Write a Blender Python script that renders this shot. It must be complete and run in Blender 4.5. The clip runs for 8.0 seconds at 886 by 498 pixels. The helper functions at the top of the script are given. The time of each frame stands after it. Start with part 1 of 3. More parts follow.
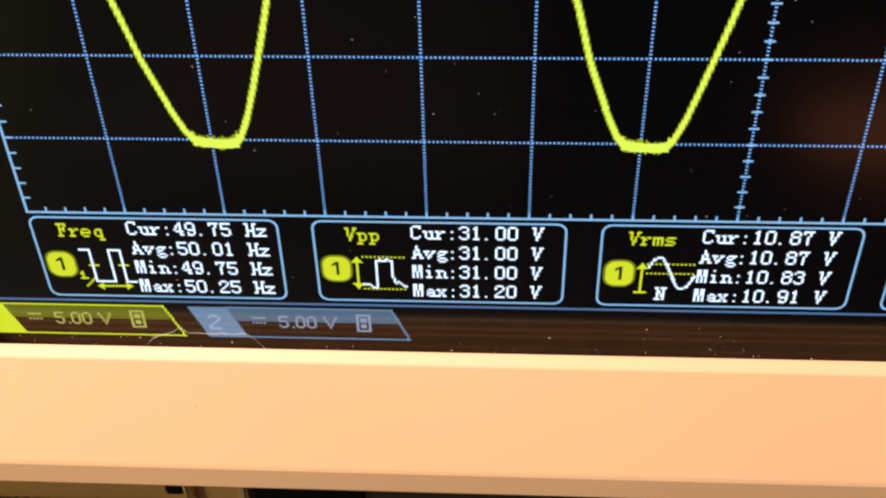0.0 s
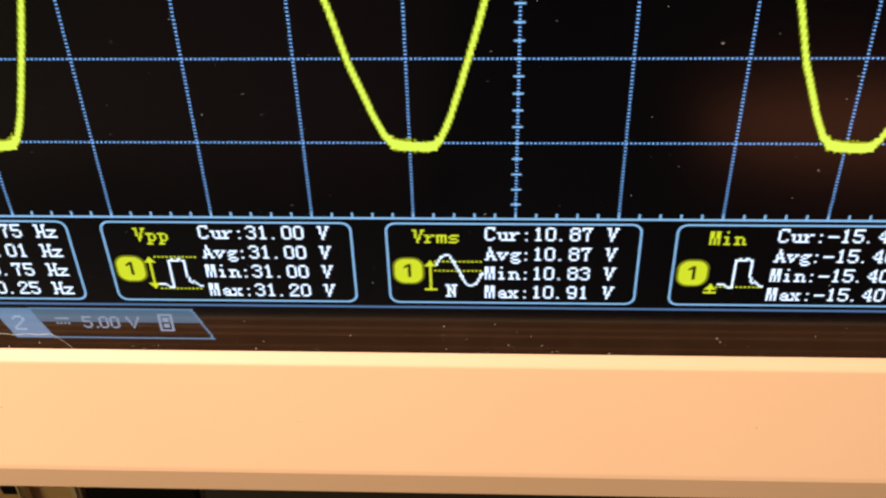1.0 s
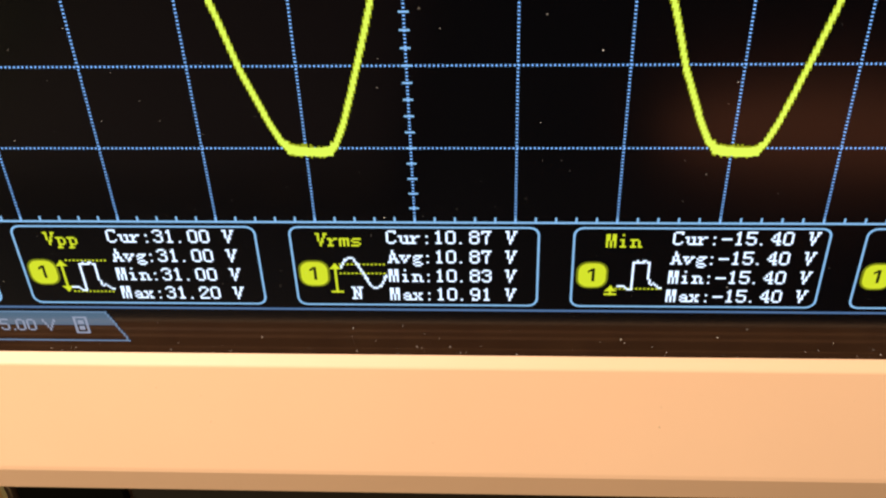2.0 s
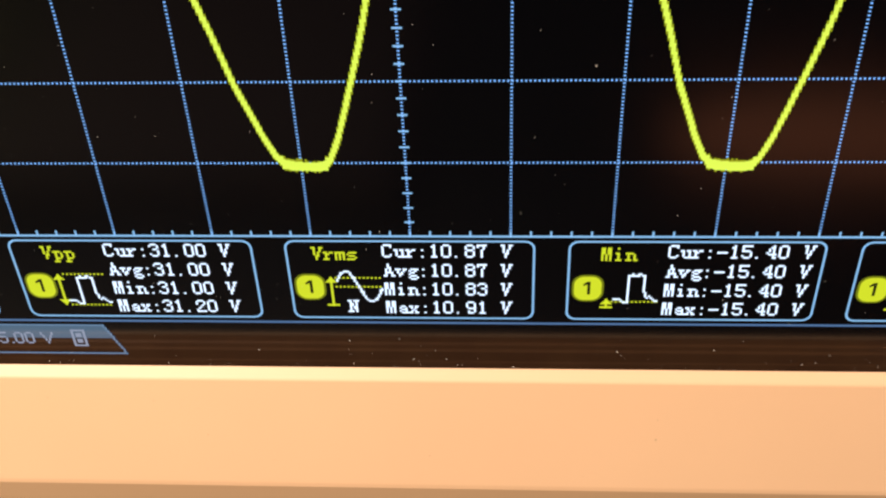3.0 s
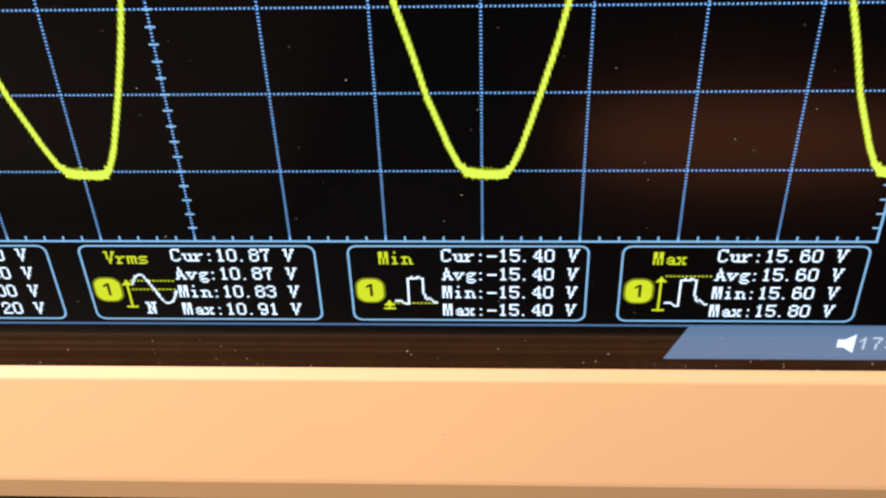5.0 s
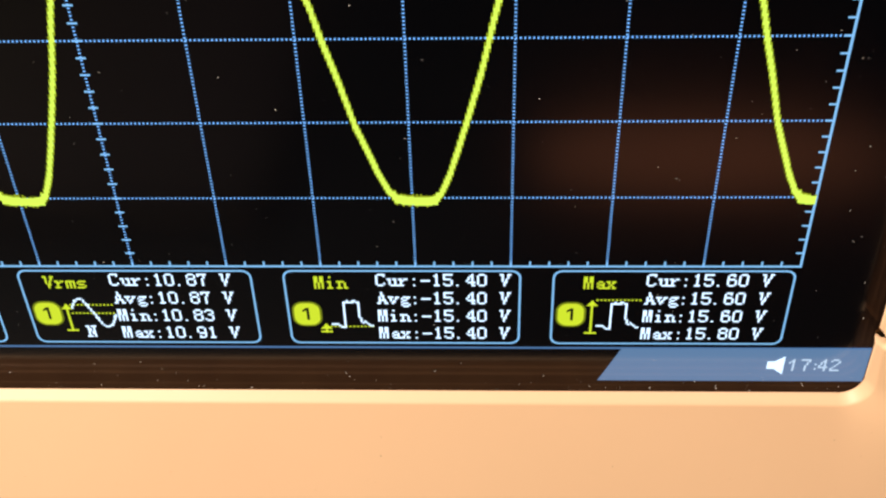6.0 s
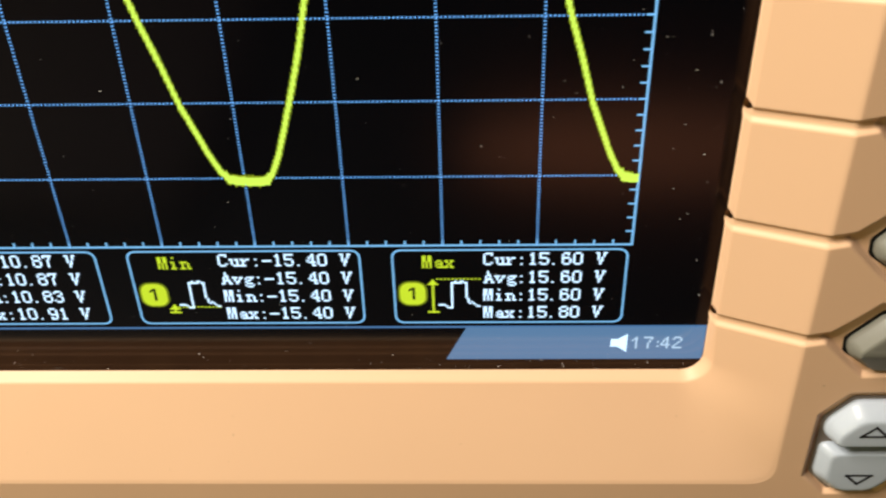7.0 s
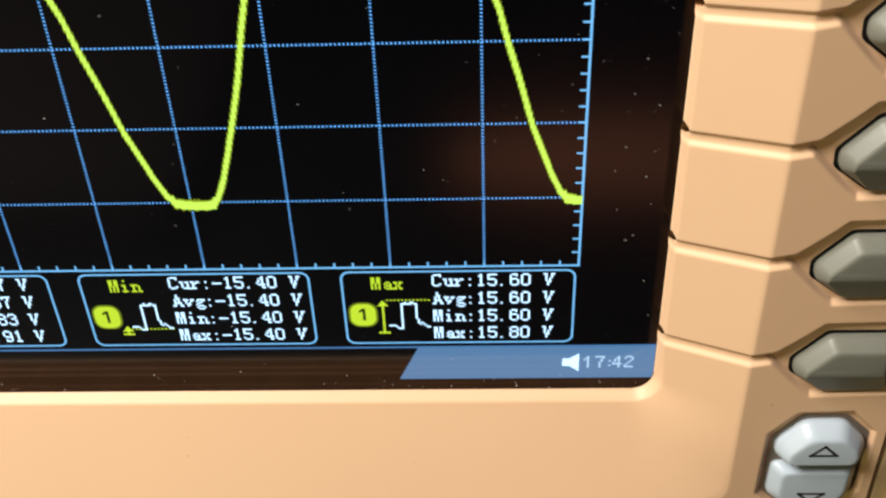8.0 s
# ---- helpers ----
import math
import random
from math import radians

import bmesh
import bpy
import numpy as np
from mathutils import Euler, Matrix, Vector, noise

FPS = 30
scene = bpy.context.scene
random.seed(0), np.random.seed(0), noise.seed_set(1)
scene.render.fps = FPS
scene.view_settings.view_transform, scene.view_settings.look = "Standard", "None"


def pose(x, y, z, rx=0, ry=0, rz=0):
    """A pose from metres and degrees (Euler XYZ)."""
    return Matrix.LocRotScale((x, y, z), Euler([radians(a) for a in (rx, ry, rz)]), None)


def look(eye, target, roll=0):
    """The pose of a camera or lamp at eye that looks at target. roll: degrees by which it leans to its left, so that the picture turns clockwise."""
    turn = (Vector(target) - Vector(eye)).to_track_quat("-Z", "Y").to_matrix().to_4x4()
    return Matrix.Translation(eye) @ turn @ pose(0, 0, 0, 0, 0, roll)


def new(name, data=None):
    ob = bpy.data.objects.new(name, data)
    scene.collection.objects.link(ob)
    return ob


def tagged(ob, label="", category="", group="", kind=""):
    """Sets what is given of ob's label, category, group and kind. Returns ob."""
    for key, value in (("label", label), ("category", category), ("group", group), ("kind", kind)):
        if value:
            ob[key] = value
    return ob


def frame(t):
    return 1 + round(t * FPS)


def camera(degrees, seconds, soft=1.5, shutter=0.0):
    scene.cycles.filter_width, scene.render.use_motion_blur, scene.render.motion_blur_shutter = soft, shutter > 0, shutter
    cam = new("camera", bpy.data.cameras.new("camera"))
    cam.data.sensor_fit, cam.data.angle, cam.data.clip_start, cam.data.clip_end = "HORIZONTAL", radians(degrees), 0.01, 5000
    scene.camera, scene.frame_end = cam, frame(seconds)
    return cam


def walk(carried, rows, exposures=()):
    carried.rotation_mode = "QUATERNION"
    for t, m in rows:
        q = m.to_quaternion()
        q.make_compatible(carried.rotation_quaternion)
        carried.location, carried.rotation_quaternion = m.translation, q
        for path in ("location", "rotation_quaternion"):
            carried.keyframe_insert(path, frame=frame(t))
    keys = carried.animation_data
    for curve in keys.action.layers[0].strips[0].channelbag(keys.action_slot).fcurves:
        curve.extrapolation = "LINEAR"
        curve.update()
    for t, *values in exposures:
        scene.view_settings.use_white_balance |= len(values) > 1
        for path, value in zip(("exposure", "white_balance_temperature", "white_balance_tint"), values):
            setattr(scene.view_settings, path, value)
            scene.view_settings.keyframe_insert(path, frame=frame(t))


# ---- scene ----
cam = camera(44.455, 8.0, soft=2.25, shutter=0.3)
# seconds, eye, target, roll
PATH = [
    (0, (-0.02189, -0.08197, 0.06080), (-0.02719, -0.00352, -0.00099), -1.486),
    (0.2, (-0.01927, -0.08209, 0.06075), (-0.02473, -0.00385, -0.00129), -1.525),
    (0.3, (-0.01704, -0.08217, 0.06066), (-0.02262, -0.00380, -0.00121), -1.645),
    (0.5, (-0.01247, -0.08198, 0.05984), (-0.01779, -0.00353, -0.00194), -1.577),
    (0.7, (-0.00811, -0.08219, 0.06009), (-0.01261, -0.00353, -0.00149), -1.387),
    (1, (-0.00208, -0.08195, 0.06098), (-0.00670, -0.00352, -0.00089), -1.683),
    (1.2, (0.00078, -0.08235, 0.06040), (-0.00411, -0.00337, -0.00074), -1.948),
    (1.5, (0.00353, -0.08224, 0.06193), (-0.00141, -0.00372, 0.00020), -1.932),
    (1.7, (0.00557, -0.08257, 0.06147), (0.00082, -0.00396, -0.00016), -1.815),
    (2, (0.00804, -0.08310, 0.06197), (0.00291, -0.00453, 0.00032), -2.039),
    (2.2, (0.00815, -0.08296, 0.06232), (0.00298, -0.00438, 0.00069), -2.123),
    (3.3, (0.00935, -0.08241, 0.06304), (0.00347, -0.00379, 0.00152), -2.469),
    (3.5, (0.00818, -0.08376, 0.06337), (0.00253, -0.00519, 0.00177), -2.394),
    (3.7, (0.00917, -0.08535, 0.06434), (0.00377, -0.00681, 0.00267), -2.384),
    (4, (0.01141, -0.08674, 0.06429), (0.00576, -0.00784, 0.00312), -2.377),
    (4.3, (0.01803, -0.08578, 0.06492), (0.01257, -0.00692, 0.00367), -2.320),
    (4.5, (0.02246, -0.08519, 0.06540), (0.01782, -0.00645, 0.00394), -2.002),
    (4.8, (0.02856, -0.08521, 0.06602), (0.02352, -0.00662, 0.00439), -2.175),
    (5, (0.03016, -0.08555, 0.06581), (0.02535, -0.00682, 0.00435), -2.079),
    (5.2, (0.03167, -0.08546, 0.06646), (0.02768, -0.00694, 0.00467), -1.724),
    (6.3, (0.03674, -0.08579, 0.06820), (0.03329, -0.00643, 0.00745), -1.567),
    (6.5, (0.03843, -0.08600, 0.06795), (0.03541, -0.00699, 0.00672), -1.424),
    (6.8, (0.04712, -0.08823, 0.06702), (0.04420, -0.00875, 0.00640), -1.403),
    (7, (0.05155, -0.08819, 0.06715), (0.04852, -0.00888, 0.00633), -1.675),
    (7.2, (0.05559, -0.08859, 0.06741), (0.05224, -0.00899, 0.00698), -2.079),
    (7.5, (0.05969, -0.08783, 0.06736), (0.05589, -0.00855, 0.00654), -2.242),
    (7.7, (0.05987, -0.08676, 0.06772), (0.05604, -0.00795, 0.00628), -2.317),
    (8, (0.05785, -0.08724, 0.06889), (0.05400, -0.00782, 0.00824), -2.368),
]
# the picture turns a little cooler towards the end
BALANCE = [(0.0, -0.04, 6650, 18), (4.0, -0.03, 6650, 18), (5.0, 0.0, 6600, 16), (6.5, 0.03, 6150, 10), (7.0, 0.0, 6100, 7), (8.0, 0.02, 5700, 4)]
walk(cam, [(t, look(eye, aim, roll)) for t, eye, aim, roll in PATH], BALANCE)

# ---- light ----
world = bpy.data.worlds.new("world")
world.use_nodes = True
world.node_tree.nodes["Background"].inputs["Color"].default_value = (1.0, 0.82, 0.62, 1)
world.node_tree.nodes["Background"].inputs["Strength"].default_value = 0.08
scene.world = world


def area_lamp(name, eye, target, size, watts, colour):
    lamp = bpy.data.lights.new(name, "AREA")
    lamp.shape, lamp.size, lamp.energy, lamp.color = "DISK", size, watts, colour
    ob = new(name, lamp)
    ob.matrix_world = look(eye, target)
    return ob


area_lamp("room_lamp", (-0.2, -0.16, 0.38), (0.03, 0.0, 0.0), 0.2, 4.4, (1.0, 0.86, 0.70))

# unseen yellow fill, added to brighten the flange and lower panel from the front
area_lamp("low_fill_lamp", (-0.45, -0.5, 0.02), (0.0, 0.0, -0.03), 0.2, 0.75, (0.95, 0.82, 0.28))


# ---- materials ----
def material(name, colour, rough=0.5, metal=0.0, vary=0.06, scale=60.0, grain=0.0, grain_scale=3000.0, emit=None, strength=1.0, spec=0.5):
    m = bpy.data.materials.new(name)
    m.use_nodes = True
    nt = m.node_tree
    b = nt.nodes["Principled BSDF"]
    b.inputs["Base Color"].default_value = (*colour, 1)
    b.inputs["Roughness"].default_value = rough
    b.inputs["Metallic"].default_value = metal
    b.inputs["Specular IOR Level"].default_value = spec
    if emit:
        b.inputs["Emission Color"].default_value = (*emit, 1)
        b.inputs["Emission Strength"].default_value = strength
    where = nt.nodes.new("ShaderNodeTexCoord")
    if vary:
        n = nt.nodes.new("ShaderNodeTexNoise")
        n.inputs["Scale"].default_value, n.inputs["Detail"].default_value = scale, 6
        nt.links.new(where.outputs["Object"], n.inputs["Vector"])
        ramp = nt.nodes.new("ShaderNodeMix")
        ramp.data_type = "RGBA"
        ramp.inputs["A"].default_value = (*[c * (1 - vary) for c in colour], 1)
        ramp.inputs["B"].default_value = (*[min(1, c * (1 + vary)) for c in colour], 1)
        nt.links.new(n.outputs["Fac"], ramp.inputs["Factor"])
        nt.links.new(ramp.outputs["Result"], b.inputs["Base Color"])
        spread = nt.nodes.new("ShaderNodeMapRange")
        spread.inputs["To Min"].default_value, spread.inputs["To Max"].default_value = rough * 0.85, min(1, rough * 1.15)
        nt.links.new(n.outputs["Fac"], spread.inputs["Value"])
        nt.links.new(spread.outputs["Result"], b.inputs["Roughness"])
    if grain:
        g = nt.nodes.new("ShaderNodeTexNoise")
        g.inputs["Scale"].default_value, g.inputs["Detail"].default_value = grain_scale, 3
        nt.links.new(where.outputs["Object"], g.inputs["Vector"])
        bump = nt.nodes.new("ShaderNodeBump")
        bump.inputs["Strength"].default_value, bump.inputs["Distance"].default_value = grain, 0.0001
        nt.links.new(g.outputs["Fac"], bump.inputs["Height"])
        nt.links.new(bump.outputs["Normal"], b.inputs["Normal"])
    return m


def lit(name, colour, strength=1.0):
    """A lit part of the display: it glows behind the same satin front as the rest of the panel."""
    return material(name, (0.0006, 0.0006, 0.0009), PANEL_ROUGH, vary=0, emit=colour, strength=strength, spec=PANEL_SPEC)


PANEL_ROUGH, PANEL_SPEC = 0.17, 0.74
BEZEL = material("peach_plastic", (0.785, 0.507, 0.313), 0.45, vary=0.04, scale=35, grain=0.03, grain_scale=5000, spec=0.3)
# frame's peach, deepened to strengthen the brown reflection along the display's edge
LIP_BACK = material("lip_reflection_peach", (0.85, 0.37, 0.15), 0.5, vary=0.3, scale=250)
CASE = material("beige_plastic", (0.38, 0.27, 0.14), 0.5, vary=0.05, scale=30, grain=0.12)
PALE = material("pale_plastic", (0.82, 0.66, 0.48), 0.5, vary=0.05, scale=30)
KEY_GREY = material("grey_rubber", (0.20, 0.196, 0.165), 0.46, vary=0.06, scale=120, grain=0.10)
KEY_WHITE = material("white_rubber", (0.51, 0.57, 0.66), 0.36, vary=0.04, scale=120, grain=0.06)
BLACK = material("black_rubber", (0.008, 0.0075, 0.007), 0.7, vary=0.1, spec=0.12)
# brown that stands in for the shading inside the arrow-key pocket
SHADE = material("pocket_shade_brown", (0.19, 0.15, 0.12), 0.5, vary=0.15)
INK = material("dark_ink", (0.03, 0.03, 0.035), 0.6, vary=0.1)
DARK = material("dark_plastic", (0.06, 0.045, 0.038), 0.5, vary=0.15, scale=80)
YELLOW = material("yellow_plastic", (0.80, 0.50, 0.02), 0.4, vary=0.05)
KNOB = material("dark_knob", (0.07, 0.045, 0.03), 0.5, vary=0.1)
TABLE = material("dark_wood", (0.0068, 0.0055, 0.0058), 0.5, vary=0.35, scale=14, grain=0.2, grain_scale=300)
# orange set by the warm glow wanted in the display
REFLECTION_ORANGE = material("reflection_orange", (0.80, 0.29, 0.15), 0.85, vary=0.35, scale=220)
# brown set by the faint reflection on the display's left
REFLECTION_BROWN = material("reflection_brown", (0.032, 0.018, 0.017), 0.6, vary=0.25, scale=60, grain=0.3, grain_scale=900)
PAPER = material("cream_paper", (0.62, 0.55, 0.42), 0.9, vary=0.1)
PLASTER = material("plaster", (0.55, 0.46, 0.36), 0.9, vary=0.05, scale=3)
FLOOR = material("floor_wood", (0.09, 0.055, 0.035), 0.5, vary=0.3, scale=5)
DUST = material("dust", (0.78, 0.75, 0.70), 0.9, vary=0.2, scale=900)

GRIME = material("grime", (0.52, 0.33, 0.20), 0.8, vary=0.3, scale=800)

PANEL = material("display_front", (0.0006, 0.0006, 0.0009), PANEL_ROUGH, vary=0.6, scale=45, emit=(0.45, 0.6, 1.0), strength=0.0009, spec=PANEL_SPEC)
L_GRID = lit("lit_grid", (0.145, 0.37, 0.77), 1.6)
L_TRACE = lit("lit_trace", (0.67, 0.92, 0.09), 1.12)
L_TRACE_DIM = lit("lit_trace_faint", (0.36, 0.44, 0.01), 0.8)
L_FRAME = lit("lit_box_edge", (0.25, 0.56, 0.90), 1.0)
L_LINE = lit("lit_divider", (0.08, 0.18, 0.36), 1.0)
L_TEXT = lit("lit_text", (0.64, 0.82, 1.0), 1.5)
L_YELLOW = lit("lit_yellow", (0.65, 0.80, 0.025), 1.0)
L_RIM = lit("lit_badge_rim", (0.17, 0.21, 0.008), 1.0)
L_OLIVE = lit("lit_olive", (0.12, 0.15, 0.007), 1.0)
L_PALE = lit("lit_pale_yellow", (0.42, 0.46, 0.10), 1.0)
L_SLATE = lit("lit_slate", (0.13, 0.25, 0.40), 1.0)
L_SLATE_DIM = lit("lit_slate_faint", (0.07, 0.145, 0.22), 1.0)
L_GREY = lit("lit_grey", (0.25, 0.33, 0.45), 1.0)
L_NUMERAL = lit("lit_numeral", (0.30, 0.43, 0.58), 1.0)
L_BLACK = lit("unlit_ink", (0.02, 0.024, 0.004), 1.0)
L_CLOCK_TEXT = lit("lit_clock_text", (0.56, 0.74, 0.92), 0.95)
L_CLOCK = lit("lit_clock_bar", (0.115, 0.215, 0.365), 1.0)

MM = 0.001


# ---- mesh tools (all in millimetres) ----
def link_mesh(name, verts, faces, mat, smooth=False):
    me = bpy.data.meshes.new(name)
    me.from_pydata([(x * MM, y * MM, z * MM) for x, y, z in verts], [], faces)
    me.materials.append(mat)
    if smooth:
        me.polygons.foreach_set("use_smooth", [True] * len(me.polygons))
    me.update()
    return new(name, me)


def part(name, verts, faces, mat, parent, label="", smooth=False):
    ob = link_mesh(name, verts, faces, mat, smooth)
    ob.parent = parent
    if label:
        tagged(ob, label=label)
    return ob


def bm_part(name, bm, mat, parent=None, label="", smooth=False):
    bmesh.ops.recalc_face_normals(bm, faces=bm.faces)
    bm.verts.index_update()
    verts = [tuple(v.co) for v in bm.verts]
    faces = [[v.index for v in f.verts] for f in bm.faces]
    bm.free()
    ob = link_mesh(name, verts, faces, mat, smooth)
    ob.parent = parent
    if label:
        tagged(ob, label=label)
    return ob


def box_bm(x0, x1, y0, y1, z0, z1, bevel=0.0, segments=2):
    bm = bmesh.new()
    bmesh.ops.create_cube(bm, size=1)
    for v in bm.verts:
        v.co = ((x0 + x1) / 2 + v.co.x * (x1 - x0), (y0 + y1) / 2 + v.co.y * (y1 - y0), (z0 + z1) / 2 + v.co.z * (z1 - z0))
    if bevel:
        bmesh.ops.bevel(bm, geom=list(bm.edges), offset=bevel, segments=segments, affect="EDGES")
    return bm


def loft(rings, cap_first=True, cap_last=True):
    """Closed rings of equal count, joined one to the next."""
    bm = bmesh.new()
    made = [[bm.verts.new(p) for p in ring] for ring in rings]
    n = len(rings[0])
    for a, b in zip(made, made[1:]):
        for i in range(n):
            bm.faces.new((a[i], a[(i + 1) % n], b[(i + 1) % n], b[i]))
    if cap_first:
        bm.faces.new(made[0])
    if cap_last:
        bm.faces.new(made[-1])
    return bm


class Sheet:
    """Flat pieces on the display, each one a thin layer in front of the panel."""

    def __init__(self, level=1):
        self.verts, self.faces, self.y = [], [], -0.03 * level

    def shape(self, points):
        k = len(self.verts)
        self.verts += [(x, self.y, z) for x, z in points]
        self.faces.append(list(range(k, k + len(points))))

    def rect(self, x0, x1, z0, z1):
        self.shape([(x0, z0), (x1, z0), (x1, z1), (x0, z1)])

    def line(self, points, width):
        for (ax, az), (bx, bz) in zip(points, points[1:]):
            long = math.hypot(bx - ax, bz - az) or 1
            ux, uz = (bx - ax) / long * width / 2, (bz - az) / long * width / 2
            self.shape([(ax - ux + uz, az - uz - ux), (bx + ux + uz, bz + uz - ux), (bx + ux - uz, bz + uz + ux), (ax - ux - uz, az - uz + ux)])

    def dots(self, x0, x1, z, size=0.2, step=0.4):
        n = int((x1 - x0) / step)
        for i in range(n + 1):
            self.rect(x0 + i * step - size / 2, x0 + i * step + size / 2, z - size / 2, z + size / 2)

    def add(self, points, faces):
        k = len(self.verts)
        self.verts += [(x, self.y, z) for x, z in points]
        self.faces += [[i + k for i in f] for f in faces]

    def put(self, name, mat, parent, label=""):
        return part(name, self.verts, self.faces, mat, parent, label)


# ---- letters of the display: 6 x 12 dot cells, eight rows (ten with a tail) as hexadecimal bytes ----
DOT_X, DOT_Z = 0.1926, 0.2008
SERIF = {
    "0": "7088888888888870", "1": "2060202020202070", "2": "70888810204080F8", "3": "7088083008088870", "4": "103050509078 1018",
    "5": "F88080F008088870", "6": "709080F088888870", "7": "F890102020202020", "8": "7088887088888870", "9": "7088888878084870",
    "A": "20203050507848CC", "C": "7888808080808870", "F": "F848507050404 0E0", "H": "CC484848784848CC", "M": "D8D8D8D8A8A8A8A8",
    "N": "DC486868585848E8", "V": "CC48485050302020", "a": "0000003048384 83C", "e": "00000070 88F88070", "g": "0000003C483040384438",
    "i": "2000006020202070", "m": "000000F8A8A8A8A8", "n": "000000F0484848EC", "p": "000000F048484870 40E0", "q": "000000384848483808 1C",
    "r": "000000D8604040E0", "s": "0000007880700 8F0", "u": "000000D84848483C", "v": "000000EC48503020", "x": "000000D8502050D8",
    "z": "000000F8102040F8", ":": "0000002000000020", ".": "0000000000000040", "-": "00000000F8000000",
}
SANS = {
    "0": "7088888888888870", "1": "2060A02020202020", "2": "708808 1020 4080F8", "4": "1030505090F81010", "5": "F88080F008088870", "7": "F808101020202020",
    "V": "8282444428281010", ".": "0000000000000040", ":": "0000004000004000",
}


class Dots:
    """The dots of one lit mark, on the display's own raster."""

    def __init__(self, x, top, dot_x=DOT_X, dot_z=DOT_Z):
        self.x, self.top, self.dx, self.dz, self.cells = x, top, dot_x, dot_z, {}

    def dot(self, i, j):
        self.cells[(i, j)] = True

    def text(self, words, i=0, j=0, font=SERIF, advance=6):
        for c in words:
            rows = bytes.fromhex(font.get(c, "00").replace(" ", ""))
            for r, row in enumerate(rows):
                for k in range(8):
                    if row >> (7 - k) & 1:
                        self.dot(i + k, j + r)
            i += 3 if c in ".:" and font is SANS else advance
        return self

    def run(self, points):
        """A broken line through points in millimetres, one dot wide."""
        grid = [((x - self.x) / self.dx, (self.top - z) / self.dz) for x, z in points]
        for (ax, az), (bx, bz) in zip(grid, grid[1:]):
            n = max(1, math.ceil(max(abs(bx - ax), abs(bz - az))))
            for k in range(n + 1):
                self.dot(math.floor(ax + (bx - ax) * k / n), math.floor(az + (bz - az) * k / n))
        return self

    def lay(self, sheet):
        for i, j in sorted(self.cells):
            sheet.rect(self.x + (i - 0.05) * self.dx, self.x + (i + 1.05) * self.dx, self.top - (j + 1.05) * self.dz, self.top - (j - 0.05) * self.dz)


def write(sheet, words, x, top, dot_x=DOT_X, dot_z=DOT_Z, font=SERIF, advance=6):
    Dots(x, top, dot_x, dot_z).text(words, font=font, advance=advance).lay(sheet)


def stroke(sheet, points):
    xs, zs = [p[0] for p in points], [p[1] for p in points]
    Dots(min(xs) - DOT_X / 2, max(zs) + DOT_Z / 2).run(points).lay(sheet)


# ---- setting ----
def slab(name, x0, x1, y0, y1, z0, z1, mat, label, category, bevel=0.0):
    ob = bm_part(name, box_bm(x0, x1, y0, y1, z0, z1, bevel), mat)
    return tagged(ob, label=label, category=category, kind="structure")


TABLE_Z = -82.0
slab("floor", -2000, 2000, -2600, 1400, -860, -820, FLOOR, "brown wooden floor under the work table", "floor")
slab("wall_north", -2000, 2000, 1400, 1500, -820, 1700, PLASTER, "plain warm plastered wall behind the table", "wall")
slab("wall_south", -2000, 2000, -2700, -2600, -820, 1700, PLASTER, "plain warm plastered wall", "wall")
slab("wall_west", -2100, -2000, -2600, 1400, -820, 1700, PLASTER, "plain warm plastered wall", "wall")
slab("wall_east", 2000, 2100, -2600, 1400, -820, 1700, PLASTER, "plain warm plastered wall", "wall")
slab("ceiling", -2100, 2100, -2700, 1500, 1700, 1800, PLASTER, "plain plastered ceiling", "ceiling")


def work_table():
    t = tagged(new("work_table"), label="very dark brown wooden work table", category="table")
    bm_part("tabletop", box_bm(-650, 750, -480, 320, TABLE_Z - 28, TABLE_Z, 2), TABLE, t)
    for x in (-620, 690):
        for y in (-450, 260):
            bm_part("leg", box_bm(x, x + 50, y, y + 50, -820, TABLE_Z - 28, 2), TABLE, t)
    return t


work_table()


# stand-in on the table, added only to give the display its orange-brown reflection
def reflection_coaster(cx, cy, r, deep, high):
    disc = lambda k, z: [(cx + k * math.cos(2 * math.pi * i / 64), cy + (k - r + deep) * math.sin(2 * math.pi * i / 64), z) for i in range(64)]
    bm = loft([disc(r - 0.6, TABLE_Z), disc(r, TABLE_Z + 0.8), disc(r, TABLE_Z + high - 0.8), disc(r - 0.8, TABLE_Z + high)])
    return tagged(bm_part("coaster", bm, REFLECTION_ORANGE), label="oval orange-brown coaster added for its reflection in the display", category="coaster")


reflection_coaster(94, -142, 46, 16, 5)


# unseen stand-in, added so that the display mirrors a faint brown patch
def notebook(x0, x1, y0, y1):
    ob = tagged(new("notebook"), label="closed brown notebook added for its reflection in the display", category="notebook")
    bm_part("pages", box_bm(x0 + 1, x1 - 2, y0 + 2, y1 - 2, TABLE_Z + 1.2, TABLE_Z + 8.8), PAPER, ob, "cream pages")
    bm_part("back_cover", box_bm(x0, x1, y0, y1, TABLE_Z, TABLE_Z + 1.2, 0.4), REFLECTION_BROWN, ob)
    bm_part("front_cover", box_bm(x0, x1, y0, y1, TABLE_Z + 8.8, TABLE_Z + 10, 0.4), REFLECTION_BROWN, ob)
    bm_part("spine", box_bm(x0 - 0.8, x0, y0, y1, TABLE_Z, TABLE_Z + 10, 0.3), REFLECTION_BROWN, ob)


notebook(-118, -15, -265, -114)


